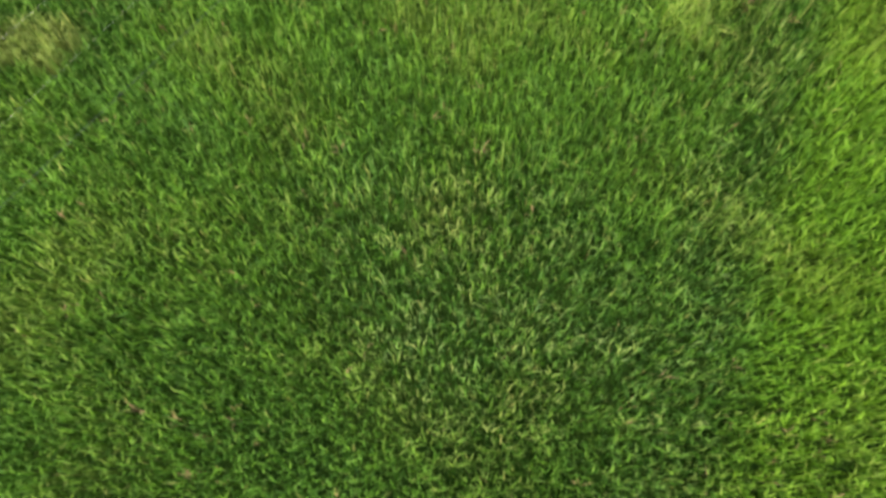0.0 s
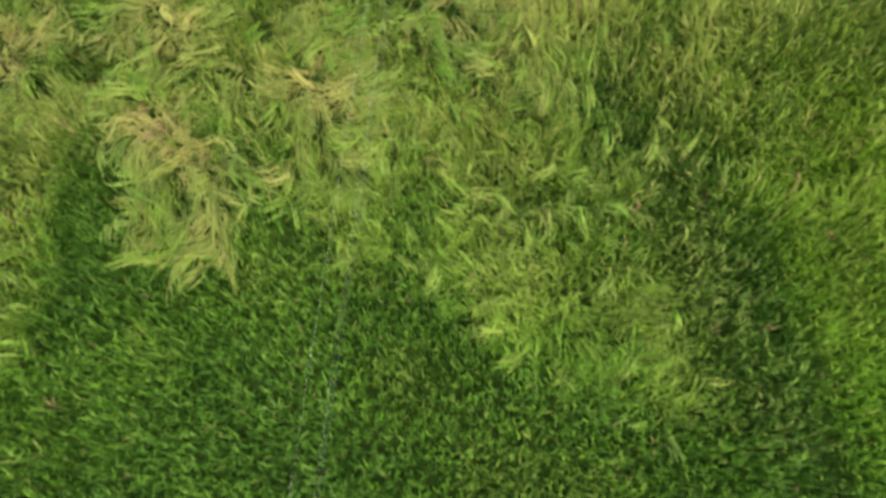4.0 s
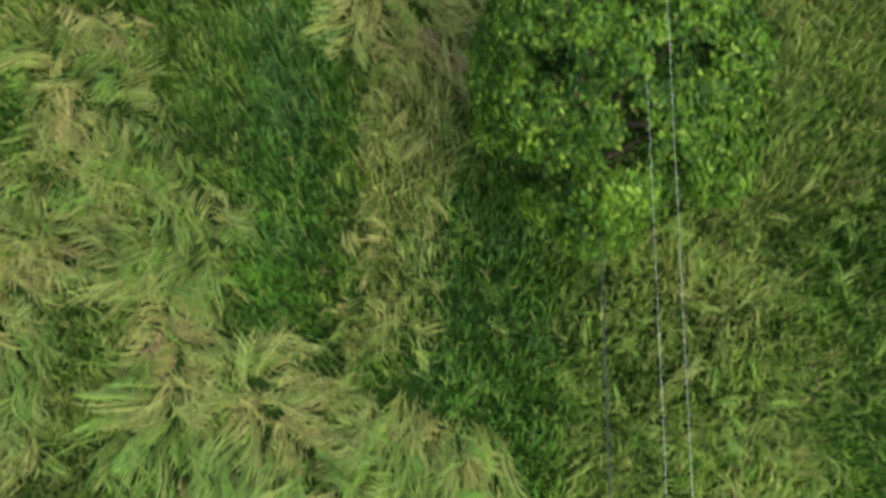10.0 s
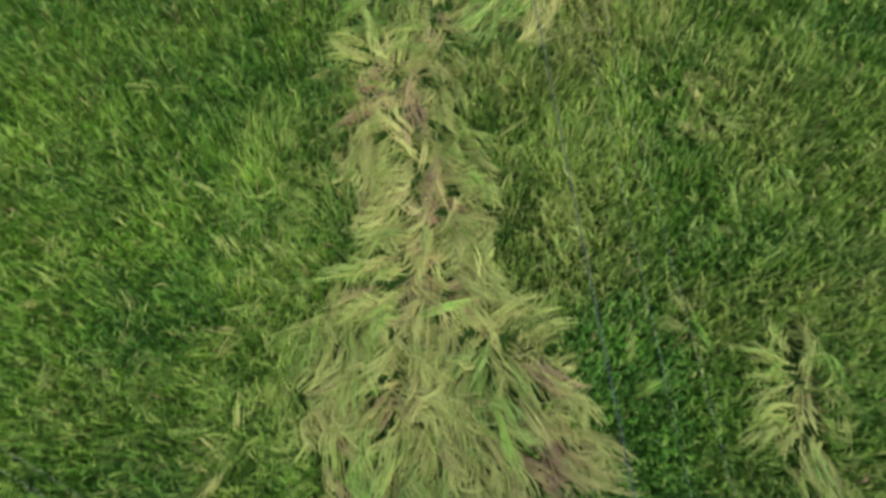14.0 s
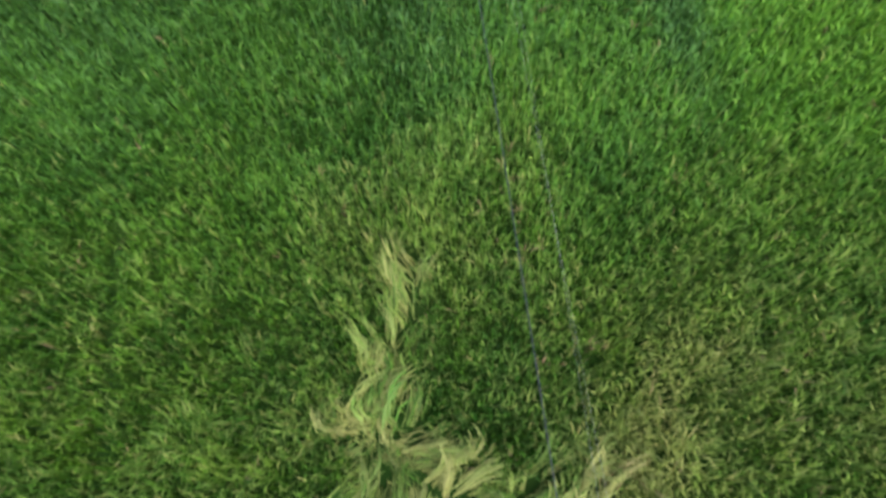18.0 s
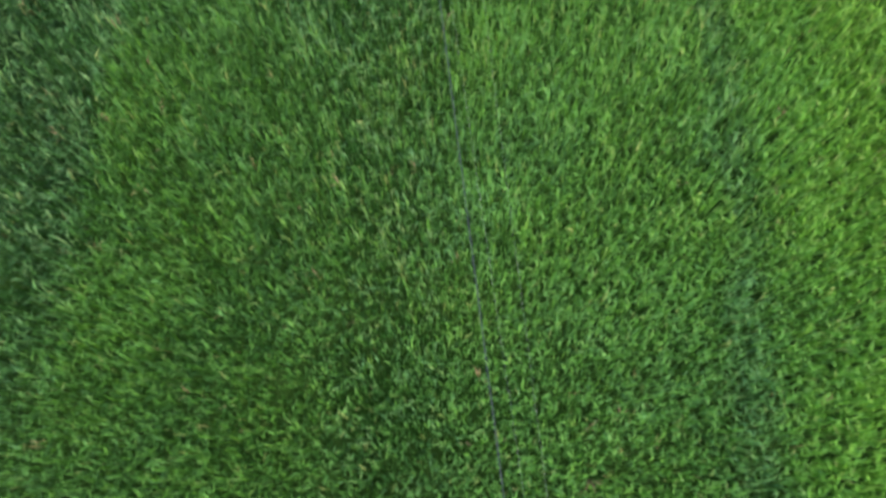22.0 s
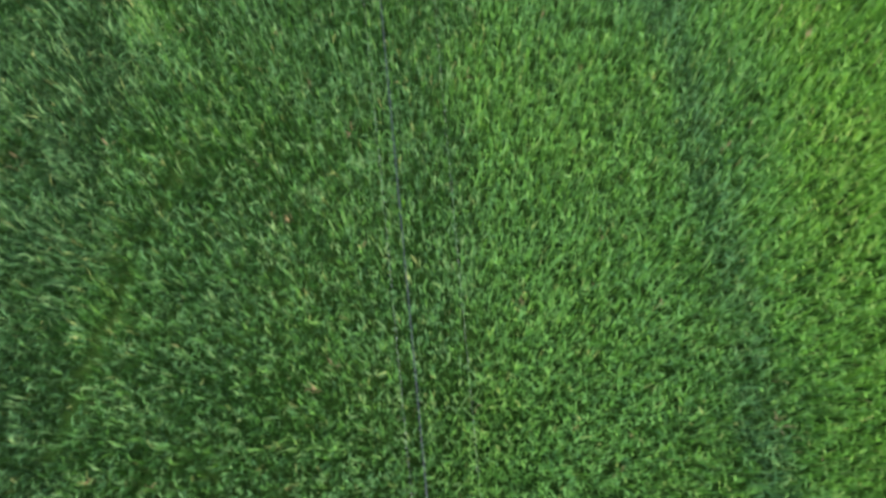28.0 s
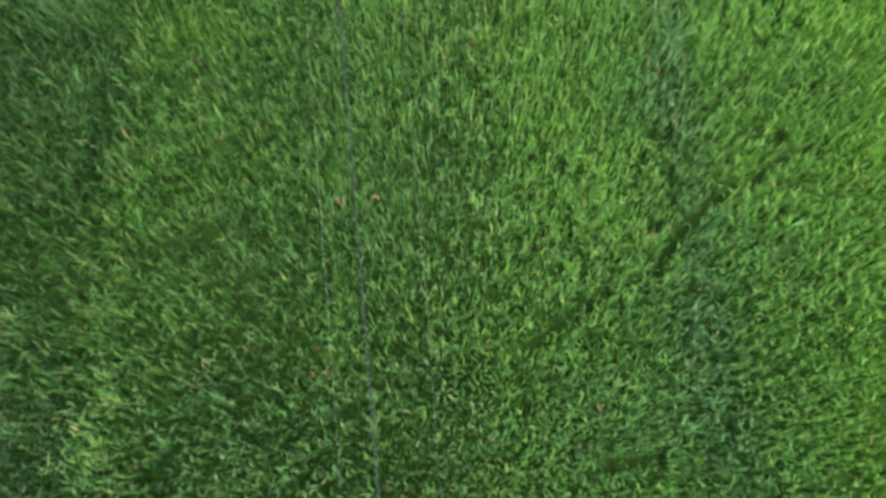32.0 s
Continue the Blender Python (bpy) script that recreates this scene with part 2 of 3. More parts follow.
# Fresh blue-green growth.
WEEDS = [(1.2, 13.5, 1.0, 18.5, 2.4), (4.4, 24.5, 4.2, 29.5, 1.9), (-3.6, 16.0, -4.0, 26.0, 1.5)]
# Parched, still standing.
PARCHED = [(-0.3, 24.5, -0.7, 17.0, 1.5), (1.8, 25.4, 1.3, 23.7, 0.8), (2.2, 29.7, 1.9, 26.4, 0.8), (5.9, 40.4, 5.9, 38.6, 0.8), (-4.5, -18.5, -3.0, -17.0, 1.0), (3.0, 38.0, 5.5, 44.0, 1.1), (-3.0, 48.0, 0.5, 50.0, 1.2)]
# Leaning over in loose yellow tufts.
TANGLED = [(2.8, 10.8, 3.2, 7.0, 1.0), (4.8, -3.2, 8.2, -5.2, 1.5), (8.0, -1.0, 10.0, -6.2, 1.2), (1.2, -0.5, 2.2, -3.0, 1.3), (4.0, 3.5, 7.3, -2.2, 2.6), (0.8, 1.0, 2.0, -2.0, 1.4), (-7.5, -0.5, -6.5, -5.5, 1.2), (6.5, 5.0, 8.0, 12.0, 2.0), (-7.0, 12.0, -8.0, 6.0, 1.1), (-5.0, 36.0, -4.5, 28.0, 1.6), (3.5, 33.0, 4.5, 42.0, 1.3)]
# Narrow trails through the standing crop.
TRAILS = [(0.2, 86.0, 1.7, 87.1, 0.16), (1.7, 87.1, 3.5, 87.9, 0.05), (3.5, 87.9, 3.9, 88.6, 0.13), (3.9, 88.6, 5.1, 89.8, 0.17), (5.1, 89.8, 7.8, 91.3, 0.1), (-8.9, 77.1, -10.6, 71.5, 0.16), (-8.2, 79.7, -8.9, 77.1, 0.13), (-8.9, 47.3, -8.3, 39.8, 0.1)]


def reach(strokes, x, y):
    """For each point: how deep it lies inside the strokes (1 in the middle, 0 at the rim, below 0 outside), with the
    axis of the nearest stroke and the way out of it."""
    best, axis_x, axis_y, out_x, out_y = np.full(x.shape, -9.0), np.zeros(x.shape), np.ones(x.shape), np.ones(x.shape), np.zeros(x.shape)
    for x0, y0, x1, y1, half in strokes:
        dx, dy = x1 - x0, y1 - y0
        length = math.hypot(dx, dy) or 1e-6
        s = np.clip(((x - x0) * dx + (y - y0) * dy) / length ** 2, 0, 1)
        ex, ey = x - x0 - s * dx, y - y0 - s * dy
        off = np.hypot(ex, ey) + 1e-6
        depth = 1 - off / half
        near = depth > best
        best = np.where(near, depth, best)
        axis_x, axis_y = np.where(near, dx / length, axis_x), np.where(near, dy / length, axis_y)
        out_x, out_y = np.where(near, ex / off, out_x), np.where(near, ey / off, out_y)
    return best, axis_x, axis_y, out_x, out_y


LODGED = LODGED_SOUTH + LODGED_MIDDLE + LODGED_NORTH
TREE = (4.2, 20.7)


def lying(x, y):
    """Share of the crop that lies flat, and the stroke's axis and side."""
    depth, ax, ay, ox, oy = reach(LODGED, x, y)
    rim = 0.3 + 1.1 * (field_noise(x, y, 1.2, 1) - 0.5) + 0.7 * (field_noise(x, y, 0.5, 2) - 0.5)
    return ramp(depth + rim, -0.1, 0.35), ax, ay, ox, oy


def lime_side(x, y):
    """The yellower crop to the south-east."""
    edge = 12.05 - 0.33 * y
    return ramp(x, edge - 0.5, edge + 0.9) * (1 - ramp(y, 0, 8))


def blue_strip(x, y, wobble):
    """A narrow bluish row in the northern crop."""
    middle = 6.6 - 0.085 * np.clip(y - 64, 0, 26)
    return (1 - ramp(np.abs(x - middle - 0.7 * (wobble - 0.5)), 0.25, 0.75)) * ramp(y, 47, 54)


def speckled(x, y):
    """Where leaf ends are paled as if sky-lit, among blades darkened like shaded gaps."""
    wobble = 1.1 * (field_noise(x, y, 2.5, 29) - 0.5) + 0.7 * (field_noise(x, y, 0.9, 30) - 0.5)
    west = -4.6 + 1.2 * ramp(y, 50, 60) - 7.6 * ramp(y, 63, 72)
    north_rows = ramp(y, 47, 60) * ramp(x + wobble, west - 0.6, west + 0.6) * (1 - ramp(x + wobble, -1.5, -0.3)) * (1 - ramp(y + 2 * wobble, 84.5, 88.5))
    tramline = 0.6 * ramp(y, 84, 88) * (1 - ramp(np.abs(x + 1.1 + wobble), 0.6, 1.6))
    far_west = ramp(y, 54, 60) * (1 - ramp(x + 0.6 * wobble, -10.4, -9.6)) * (1 - ramp(y, 84, 88))
    edge = 12.05 - 0.33 * y
    south_rows = 1 - ramp(np.hypot((x - 10.5) / 1.3, y + 16.5) + 2 * field_noise(x, y, 2.5, 24), 3.2, 6.0)
    by_edge = 0.8 * (1 - ramp(np.abs(x - edge + 1.5 + 0.8 * wobble), 0.5, 1.5)) * (1 - ramp(y, -1, 3))
    return np.clip(np.maximum(np.maximum(north_rows, tramline), np.maximum(far_west, np.maximum(south_rows, by_edge))) + 0.45 * blue_strip(x, y, field_noise(x, y, 2.2, 4)), 0, 1)


def tones(x, y):
    """Dryness, hue and lightness of the crop rooted at x, y."""
    big, mid, small = field_noise(x, y, 6, 3), field_noise(x, y, 2.2, 4), field_noise(x, y, 0.8, 5)
    belt = ramp(y, -5, 2) * (1 - ramp(y, 42, 51))
    dry = (0.03 + 0.08 * mid) * (1 - 0.6 * ramp(y, 46, 56)) + belt * (0.045 + 0.15 * ramp(0.5 * big + 0.4 * mid + 0.3 * small, 0.35, 0.9)) + 0.08 * (1 - belt) * (1 - 0.6 * ramp(y, 46, 56)) * ramp(mid, 0.5, 0.9)
    dry = dry + 0.05 * ramp(x, 5, 10) * ramp(y, 45, 55)
    weeds = ramp(reach(WEEDS, x, y)[0] + 0.5 * (mid - 0.5) + 0.5 * (small - 0.5), -0.15, 0.4)
    dry = dry * (1 - 0.9 * weeds) * (1 - 0.5 * ramp(y, 24, 32) * (1 - ramp(x, -6, -2))) + (0.2 + 0.08 * (1 - ramp(y, 24, 28))) * ramp(reach(PARCHED, x, y)[0] + 0.8 * (small - 0.5), -0.1, 0.6) * (1 - 0.5 * ramp(y, 34, 38))
    hue = 0.5 + 0.18 * (mid - 0.5) + 0.12 * belt * (big + 0.45) - 0.2 * weeds
    edge = 12.05 - 0.33 * y
    lime = lime_side(x, y)
    strip = blue_strip(x, y, mid)
    hue = hue + 0.06 * ramp(y, -3, 1) * (1 - ramp(y, 13, 17)) + 0.21 * lime + 0.2 * (1 - belt) * ramp(x, 5.0, 10.5) * ramp(y, 40, 55)
    hue = hue - 0.11 * ramp(y, 46, 80) - 0.12 * ramp(y, 52, 60) * (1 - ramp(x + 0.8 * mid, -10.4, -9.4)) - 0.12 * strip
    hue = hue + 0.28 * belt * (field_noise(x, y, 0.9, 43) - 0.5)
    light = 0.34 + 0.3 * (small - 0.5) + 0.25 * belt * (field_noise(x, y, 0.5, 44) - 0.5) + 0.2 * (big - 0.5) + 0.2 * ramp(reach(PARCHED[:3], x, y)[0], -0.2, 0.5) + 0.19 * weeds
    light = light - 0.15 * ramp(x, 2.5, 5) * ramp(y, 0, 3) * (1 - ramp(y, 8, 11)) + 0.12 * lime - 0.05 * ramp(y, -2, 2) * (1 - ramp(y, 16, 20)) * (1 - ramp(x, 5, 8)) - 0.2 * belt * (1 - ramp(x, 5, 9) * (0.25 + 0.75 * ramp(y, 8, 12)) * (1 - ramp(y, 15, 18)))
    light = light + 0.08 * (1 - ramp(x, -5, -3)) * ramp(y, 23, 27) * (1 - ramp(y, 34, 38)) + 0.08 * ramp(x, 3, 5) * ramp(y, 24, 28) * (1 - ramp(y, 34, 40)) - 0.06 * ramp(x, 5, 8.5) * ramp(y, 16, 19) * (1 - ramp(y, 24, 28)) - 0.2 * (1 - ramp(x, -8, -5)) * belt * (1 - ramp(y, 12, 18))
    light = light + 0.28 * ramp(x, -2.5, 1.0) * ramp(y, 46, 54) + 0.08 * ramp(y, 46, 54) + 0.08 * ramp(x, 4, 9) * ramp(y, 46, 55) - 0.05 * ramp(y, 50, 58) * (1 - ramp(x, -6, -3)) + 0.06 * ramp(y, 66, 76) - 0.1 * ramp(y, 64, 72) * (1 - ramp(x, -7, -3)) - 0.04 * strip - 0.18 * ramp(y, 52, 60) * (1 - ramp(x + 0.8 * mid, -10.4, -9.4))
    return dry, np.clip(hue, 0, 1), light


def strips(name, root, heading, length, width, lean, bend, curl, tone, segments, lift=0.0, shares=None, withered=None, wave=None, foot=0.75):
    """All blades of one kind in one mesh: ribbons that rise from root, lean over and taper to a tip."""
    n = len(root)
    verts = np.zeros((n, 2 * segments + 1, 3), np.float32)
    p = root.astype(np.float64).copy()
    for i in range(segments):
        a, h = lean + bend * i / segments, heading + curl * i / segments
        if wave is not None:
            h = h + wave * math.sin(2 * math.pi * i / segments)
        across = np.stack([-np.sin(h), np.cos(h), 0.35 * np.sin(7 * heading)], 1)
        w = width * (foot if i == 0 else 1.0 - 0.35 * (i - 1) / segments)
        verts[:, 2 * i] = p - across * (w / 2)[:, None]
        verts[:, 2 * i + 1] = p + across * (w / 2)[:, None]
        p = p + np.stack([np.sin(a) * np.cos(h), np.sin(a) * np.sin(h), np.cos(a)], 1) * (length * (shares[i] if shares else 1 / segments))[:, None]
        p[:, 2] = np.maximum(p[:, 2], GROUND + 0.06 + lift)
    verts[:, 2 * segments] = p
    tris = []
    for i in range(segments - 1):
        tris += [(2 * i, 2 * i + 1, 2 * i + 3), (2 * i, 2 * i + 3, 2 * i + 2)]
    tris.append((2 * segments - 2, 2 * segments - 1, 2 * segments))
    loops = (np.array(tris, np.int32)[None] + (np.arange(n, dtype=np.int32) * (2 * segments + 1))[:, None, None]).ravel()
    me = bpy.data.meshes.new(name)
    me.vertices.add(n * (2 * segments + 1))
    me.vertices.foreach_set("co", verts.ravel())
    me.loops.add(len(loops))
    me.loops.foreach_set("vertex_index", loops)
    me.polygons.add(len(loops) // 3)
    me.polygons.foreach_set("loop_start", np.arange(0, len(loops), 3, dtype=np.int32))
    me.polygons.foreach_set("loop_total", np.full(len(loops) // 3, 3, np.int32))
    rgba = np.ones((n, 2 * segments + 1, 4), np.float32)
    along = np.append(np.repeat(np.arange(segments) / segments, 2), 1.0)
    rgba[:, :, :3] = np.clip(tone, 0, 1)[:, None, :]
    if withered is not None:
        rgba[:, :, 0] = np.clip(tone[:, :1] + withered[:, None] * (0.45 - along[None]), 0, 1)
    me.attributes.new("tone", "FLOAT_COLOR", "POINT").data.foreach_set("color", rgba.ravel())
    me.update(calc_edges=True)
    me.materials.append(GRASS)
    return new(name, me)


# ---- ground ----
bm = bmesh.new()
bmesh.ops.create_grid(bm, x_segments=60, y_segments=60, size=1500, matrix=pose(0, 30, GROUND))
ground = part("ground", bm, SOIL)
tagged(ground, "dark damp soil and low green undergrowth beneath the crop", "ground", kind="structure")


def in_sight(x, y, rim=0.0):
    """The part of the field that is planted blade by blade."""
    band = (np.abs(x + 0.2) < 14.3 - rim) & (y > -14 + rim) & (y < 98.5 - rim)
    south = (y > -29 + rim) & (x > -10 + rim) & (x < 23.5 - rim) & (y > rim - 28.5 + 0.55 * np.maximum(3 - x, 0)) & (y < 17 - 0.6 * np.maximum(x - 14, 0))
    return band | south


# The wider field all round: the closed top of the same crop.
cx, cy = np.meshgrid(np.arange(-240, 241, 1.5), np.arange(-220, 301, 1.5))
shape = cx.shape
height = 0.5 + 0.3 * field_noise(cx, cy, 5.0, 31) + 0.25 * rng.random(shape)
index = np.arange(cx.size).reshape(shape)
quads = np.stack([index[:-1, :-1], index[:-1, 1:], index[1:, 1:], index[1:, :-1]], -1).reshape(-1, 4)
outside = ~in_sight(cx + 0.75, cy + 0.75, -0.1)[:-1, :-1].ravel()
me = bpy.data.meshes.new("wider_crop")
me.from_pydata(np.stack([cx, cy, height], -1).reshape(-1, 3), [], quads[outside])
me.materials.append(CANOPY)
tagged(new("wider_crop", me), "green crop carrying on evenly over the wider field", "grass", kind="stuff")

HILLS_A_METRE, BLADES_A_HILL = 54, 5


def hills(x0, x1, y0, y1, density):
    """Planting places on a jittered lattice."""
    step = 1 / math.sqrt(density)
    x, y = np.meshgrid(np.arange(x0, x1, step), np.arange(y0, y1, step))
    x, y = x.ravel() + rng.uniform(-0.75, 0.75, x.size) * step, y.ravel() + rng.uniform(-0.75, 0.75, y.size) * step
    keep = in_sight(x, y)
    return x[keep], y[keep]


hx, hy = hills(-16, 24, -29, 99, HILLS_A_METRE)
flat = lying(hx, hy)[0]
open_ground = reach(MATTED, hx, hy)[0]
trail = reach(TRAILS, hx, hy)[0]
pocket = 0.6 * field_noise(hx, hy, 0.33, 33) + 0.4 * field_noise(hx, hy, 0.17, 34)
upright = (rng.random(len(hx)) > flat * 0.93) & (trail + 0.6 * (field_noise(hx, hy, 0.3, 9) - 0.5) < 0) & (open_ground < 0.45) & (reach(HOLLOWS, hx, hy)[0] < 0.1) & (pocket > 0.21)
x, y = np.repeat(hx[upright], BLADES_A_HILL), np.repeat(hy[upright], BLADES_A_HILL)
own = np.repeat(rng.normal(0, 1, upright.sum()), BLADES_A_HILL)
n = len(x)
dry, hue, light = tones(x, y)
dark_row = speckled(x, y)
tall = 0.64 + 0.2 * field_noise(x, y, 1.5, 6) + 0.12 * own
belt = ramp(y, -5, 2) * (1 - ramp(y, 43, 52))
weak = np.clip(belt * (0.85 - 0.5 * ramp(y, 15, 20)) * ramp(field_noise(x, y, 1.8, 21) + 0.3 * field_noise(x, y, 0.6, 22), 0.55, 1.0) + 0.5 * ramp(y, 55, 64) * (1 - ramp(x, -9.8, -8.8)) * field_noise(x, y, 1.2, 23), 0, 1)
tangled = ramp(reach(TANGLED, x, y)[0] + 0.7 * (field_noise(x, y, 1.0, 25) - 0.5) + 0.6 * (field_noise(x, y, 0.4, 26) - 0.5), -0.05, 0.4)
weak = np.maximum(weak, np.maximum(0.6 * tangled, 0.5 * ramp(y, -3, 1) * (1 - ramp(y, 14, 20)) * (1 - ramp(x, 7, 10)) * ramp(field_noise(x, y, 1.1, 36), 0.25, 0.6)))
rusty = 0.9 * np.repeat(rng.random(upright.sum()) < 0.004 + (0.015 + 0.03 * ramp(hy[upright], 40, 44) * (1 - ramp(hy[upright], 49, 52)) + 0.02 * (1 - ramp(hy[upright], -14, -11))) * ramp(field_noise(hx[upright], hy[upright], 1.4, 37), 0.6, 0.9), BLADES_A_HILL) * (rng.random(n) < 0.6)
weak = weak * (1 - 0.8 * ramp(reach(WEEDS, x, y)[0], -0.2, 0.3))
nodding = rng.random(n) < 0.47
lit_fleck = (np.repeat(rng.random(upright.sum()) < 0.3, BLADES_A_HILL)) & (rng.random(n) < 0.8)
north = ramp(y, 44, 54)
wind = 9 * field_noise(x, y, 3.0, 7) + 3 * field_noise(x, y, 0.9, 8)
heading = np.where(rng.random(n) < 0.12 + 0.75 * weak, wind + rng.normal(0, 0.4, n), rng.uniform(0, 2 * math.pi, n))
# Nodding and flecked blades carry caught sky light in their colour; others are darkened.
tone = np.stack([dry + 0.05 * weak + 0.05 * tangled + rng.normal(0, 0.05, n) + (0.04 + 0.05 * belt) * own + 0.35 * (rng.random(n) < 0.02 + 0.05 * belt) + rusty + np.where(lit_fleck, 0.03 * north + (0.06 + 0.12 * (1 - north)) * dark_row, 0), hue - np.where(lit_fleck, 0.05 * north + 0.25 * dark_row, 0.05 * dark_row) + 0.12 * tangled + rng.normal(0, 0.08, n) - np.where(nodding, 0.16, 0) * ramp(y, 46, 56), light + 0.12 * own + np.where(nodding, 0.06, -0.03) + rng.normal(0, 1, n) * (0.15 + 0.07 * dark_row - 0.05 * lime_side(x, y)) + dark_row * (-0.3 + 0.16 * own + np.where(lit_fleck, 0.78, 0))], 1)
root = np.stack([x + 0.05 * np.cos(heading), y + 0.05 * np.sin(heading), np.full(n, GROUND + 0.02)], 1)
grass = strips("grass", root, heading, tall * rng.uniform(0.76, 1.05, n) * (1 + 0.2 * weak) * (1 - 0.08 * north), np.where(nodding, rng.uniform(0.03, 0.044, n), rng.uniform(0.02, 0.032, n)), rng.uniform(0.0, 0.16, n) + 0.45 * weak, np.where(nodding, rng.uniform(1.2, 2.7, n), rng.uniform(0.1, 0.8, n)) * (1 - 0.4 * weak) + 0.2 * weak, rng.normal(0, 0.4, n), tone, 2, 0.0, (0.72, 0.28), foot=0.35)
tagged(grass, "green standing crop of long arching grass blades", "grass", kind="stuff")

# Lodged stems: long locks, swept over one another and combed away from the brown partings; between the patches loose
# locks droop over the standing crop.
hx, hy = hills(-14.5, 13, -9, 49, 10)
mx, my = hills(-12.5, 10, -3, 44, 9)
trodden = reach(MATTED, mx, my)[0] > -0.1
mat = np.append(np.zeros(len(hx), bool), np.ones(trodden.sum(), bool))
hx, hy = np.append(hx, mx[trodden]), np.append(hy, my[trodden])
flat, ax, ay, ox, oy = lying(hx, hy)
parting, px, py, qx, qy = reach([(a, b, c, d, 2.0) for a, b, c, d, half in MATTED], hx, hy)
core = reach(MATTED, hx, hy)[0]
belt = ramp(hy, -4, 1) * (1 - ramp(hy, 40, 47)) * (1 - 0.85 * ramp(reach(WEEDS, hx, hy)[0], -0.2, 0.2))
loose = belt * (1 - 0.45 * ramp(hy, 20, 24)) * (1 - 0.8 * ramp(hy, 34, 40)) * (0.05 + 0.14 * (1 - ramp(hy, 15, 19)) * (1 - ramp(hx, 6, 9)) * ramp(hx, -6, -4) + 0.22 * ramp(field_noise(hx, hy, 1.6, 27) + 0.4 * field_noise(hx, hy, 0.6, 28), 0.6, 1.1)) + (1 - ramp(hy, 32, 36)) * (0.26 * ramp(reach(TANGLED, hx, hy)[0], -0.1, 0.3) + 0.3 * ramp(reach(PARCHED, hx, hy)[0], -0.1, 0.4) * (1 - ramp(hx, 5, 7)))
pick = rng.random(len(hx)) < np.maximum(flat, np.maximum(loose, ramp(core, -0.3, 0.1)))
pick = pick | mat
x, y, ax, ay, ox, oy, qx, qy, px, py, parting, core, flat, mat = (v[pick] for v in (hx, hy, ax, ay, ox, oy, qx, qy, px, py, parting, core, flat, mat))
n = len(x)
swirl = 1.5 * (field_noise(x, y, 2.0, 11) - 0.5) + 1.1 * (field_noise(x, y, 0.8, 12) - 0.5)
aside = 0.3 * ramp(1 - reach(LODGED, x, y)[0], 0.1, 0.7)
combed = 1.1 * ramp(parting, 0.2, 0.7)
along_core = np.where(rng.random(n) < ramp(core, -0.2, 0.5) * 0.35, 3.0 * np.where(rng.random(n) < 0.5, 1, -1), 0)
tuft_heading = np.arctan2(aside * oy + combed * qy + 1.0 * ay + along_core * py, aside * ox + combed * qx + 1.0 * ax + along_core * px) + swirl + rng.normal(0, 0.22, n)
tuft_heading = np.where(flat + ramp(core, -0.3, 0.1) > 0.15, tuft_heading, 9 * field_noise(x, y, 2.5, 7) + rng.normal(0, 0.7, n))
parched = ramp(reach(PARCHED, x, y)[0], -0.1, 0.4)
sound = 1 - ramp(flat + ramp(core, -0.3, 0.1), 0.05, 0.5)
tuft_straw = 0.38 + 0.17 * ramp(y, 23, 27) * (1 - ramp(y, 37, 43)) + 0.3 * parched + 0.4 * (field_noise(x, y, 1.3, 15) - 0.45) + 0.2 * (field_noise(x, y, 0.5, 16) - 0.5) + rng.normal(0, 0.11, n) - 0.17 * sound + 0.26 * ramp(core, -0.6, 0.4)
tuft_straw = np.maximum(tuft_straw, 0.27 + rng.normal(0, 0.04, n))
tuft_hue = 0.5 + 0.25 * (field_noise(x, y, 1.6, 17) - 0.5) + rng.normal(0, 0.07, n) + 0.06 * sound
tuft_light = 0.68 + 0.3 * (field_noise(x, y, 0.6, 18) - 0.5) + rng.normal(0, 0.2, n) - (0.14 + 0.14 * ramp(y, 18, 22)) * sound - 0.06 * ramp(y, 22, 26) - 0.18 * ramp(y, 35, 39) - 0.1 * parched + 0.1 * (1 - ramp(y, 13, 17))
tuft_curl = (rng.normal(0, 0.4, n) + 1.3 * (field_noise(x, y, 1.0, 19) - 0.5)) * (1 - 0.5 * sound)
tuft_wave = (rng.normal(0, 0.3, n) + 2.2 * (field_noise(x, y, 0.7, 35) - 0.5)) * (1 - 0.6 * sound)
tuft_lift = rng.uniform(0.1, 0.55, n) + 0.15 * sound - 0.12 * ramp(core, -0.3, 0.2)
tuft_long = rng.uniform(0.9, 1.7, n) * (1 - 0.2 * ramp(y, 34, 38)) * (1 - 0.5 * sound) * (1 - 0.3 * ramp(core, -0.2, 0.4))
tuft_heading = np.where(mat, tuft_heading + rng.normal(0, 0.7, n), tuft_heading)
tuft_straw = np.where(mat, rng.uniform(0.45, 0.84, n), tuft_straw)
tuft_lift = np.where(mat, rng.uniform(0.0, 0.16, n), tuft_lift)
tuft_long = np.where(mat, rng.uniform(0.4, 0.8, n), tuft_long)
tuft_light = np.where(mat, rng.uniform(0.2, 0.8, n), tuft_light)
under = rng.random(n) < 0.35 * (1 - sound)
STEMS = 11
x, y, heading, straw, hue, light, curl, wave, lift, long, core = (np.repeat(v, STEMS) for v in (x, y, tuft_heading, tuft_straw, tuft_hue, tuft_light, tuft_curl, tuft_wave, tuft_lift, tuft_long, core))
under, sound = np.repeat(under, STEMS), np.repeat(sound, STEMS)
n = len(x)
side = rng.normal(0, 1, n) * np.where(under, 0.15, 0.075 + 0.03 * sound)
back = rng.normal(0, 0.15, n)
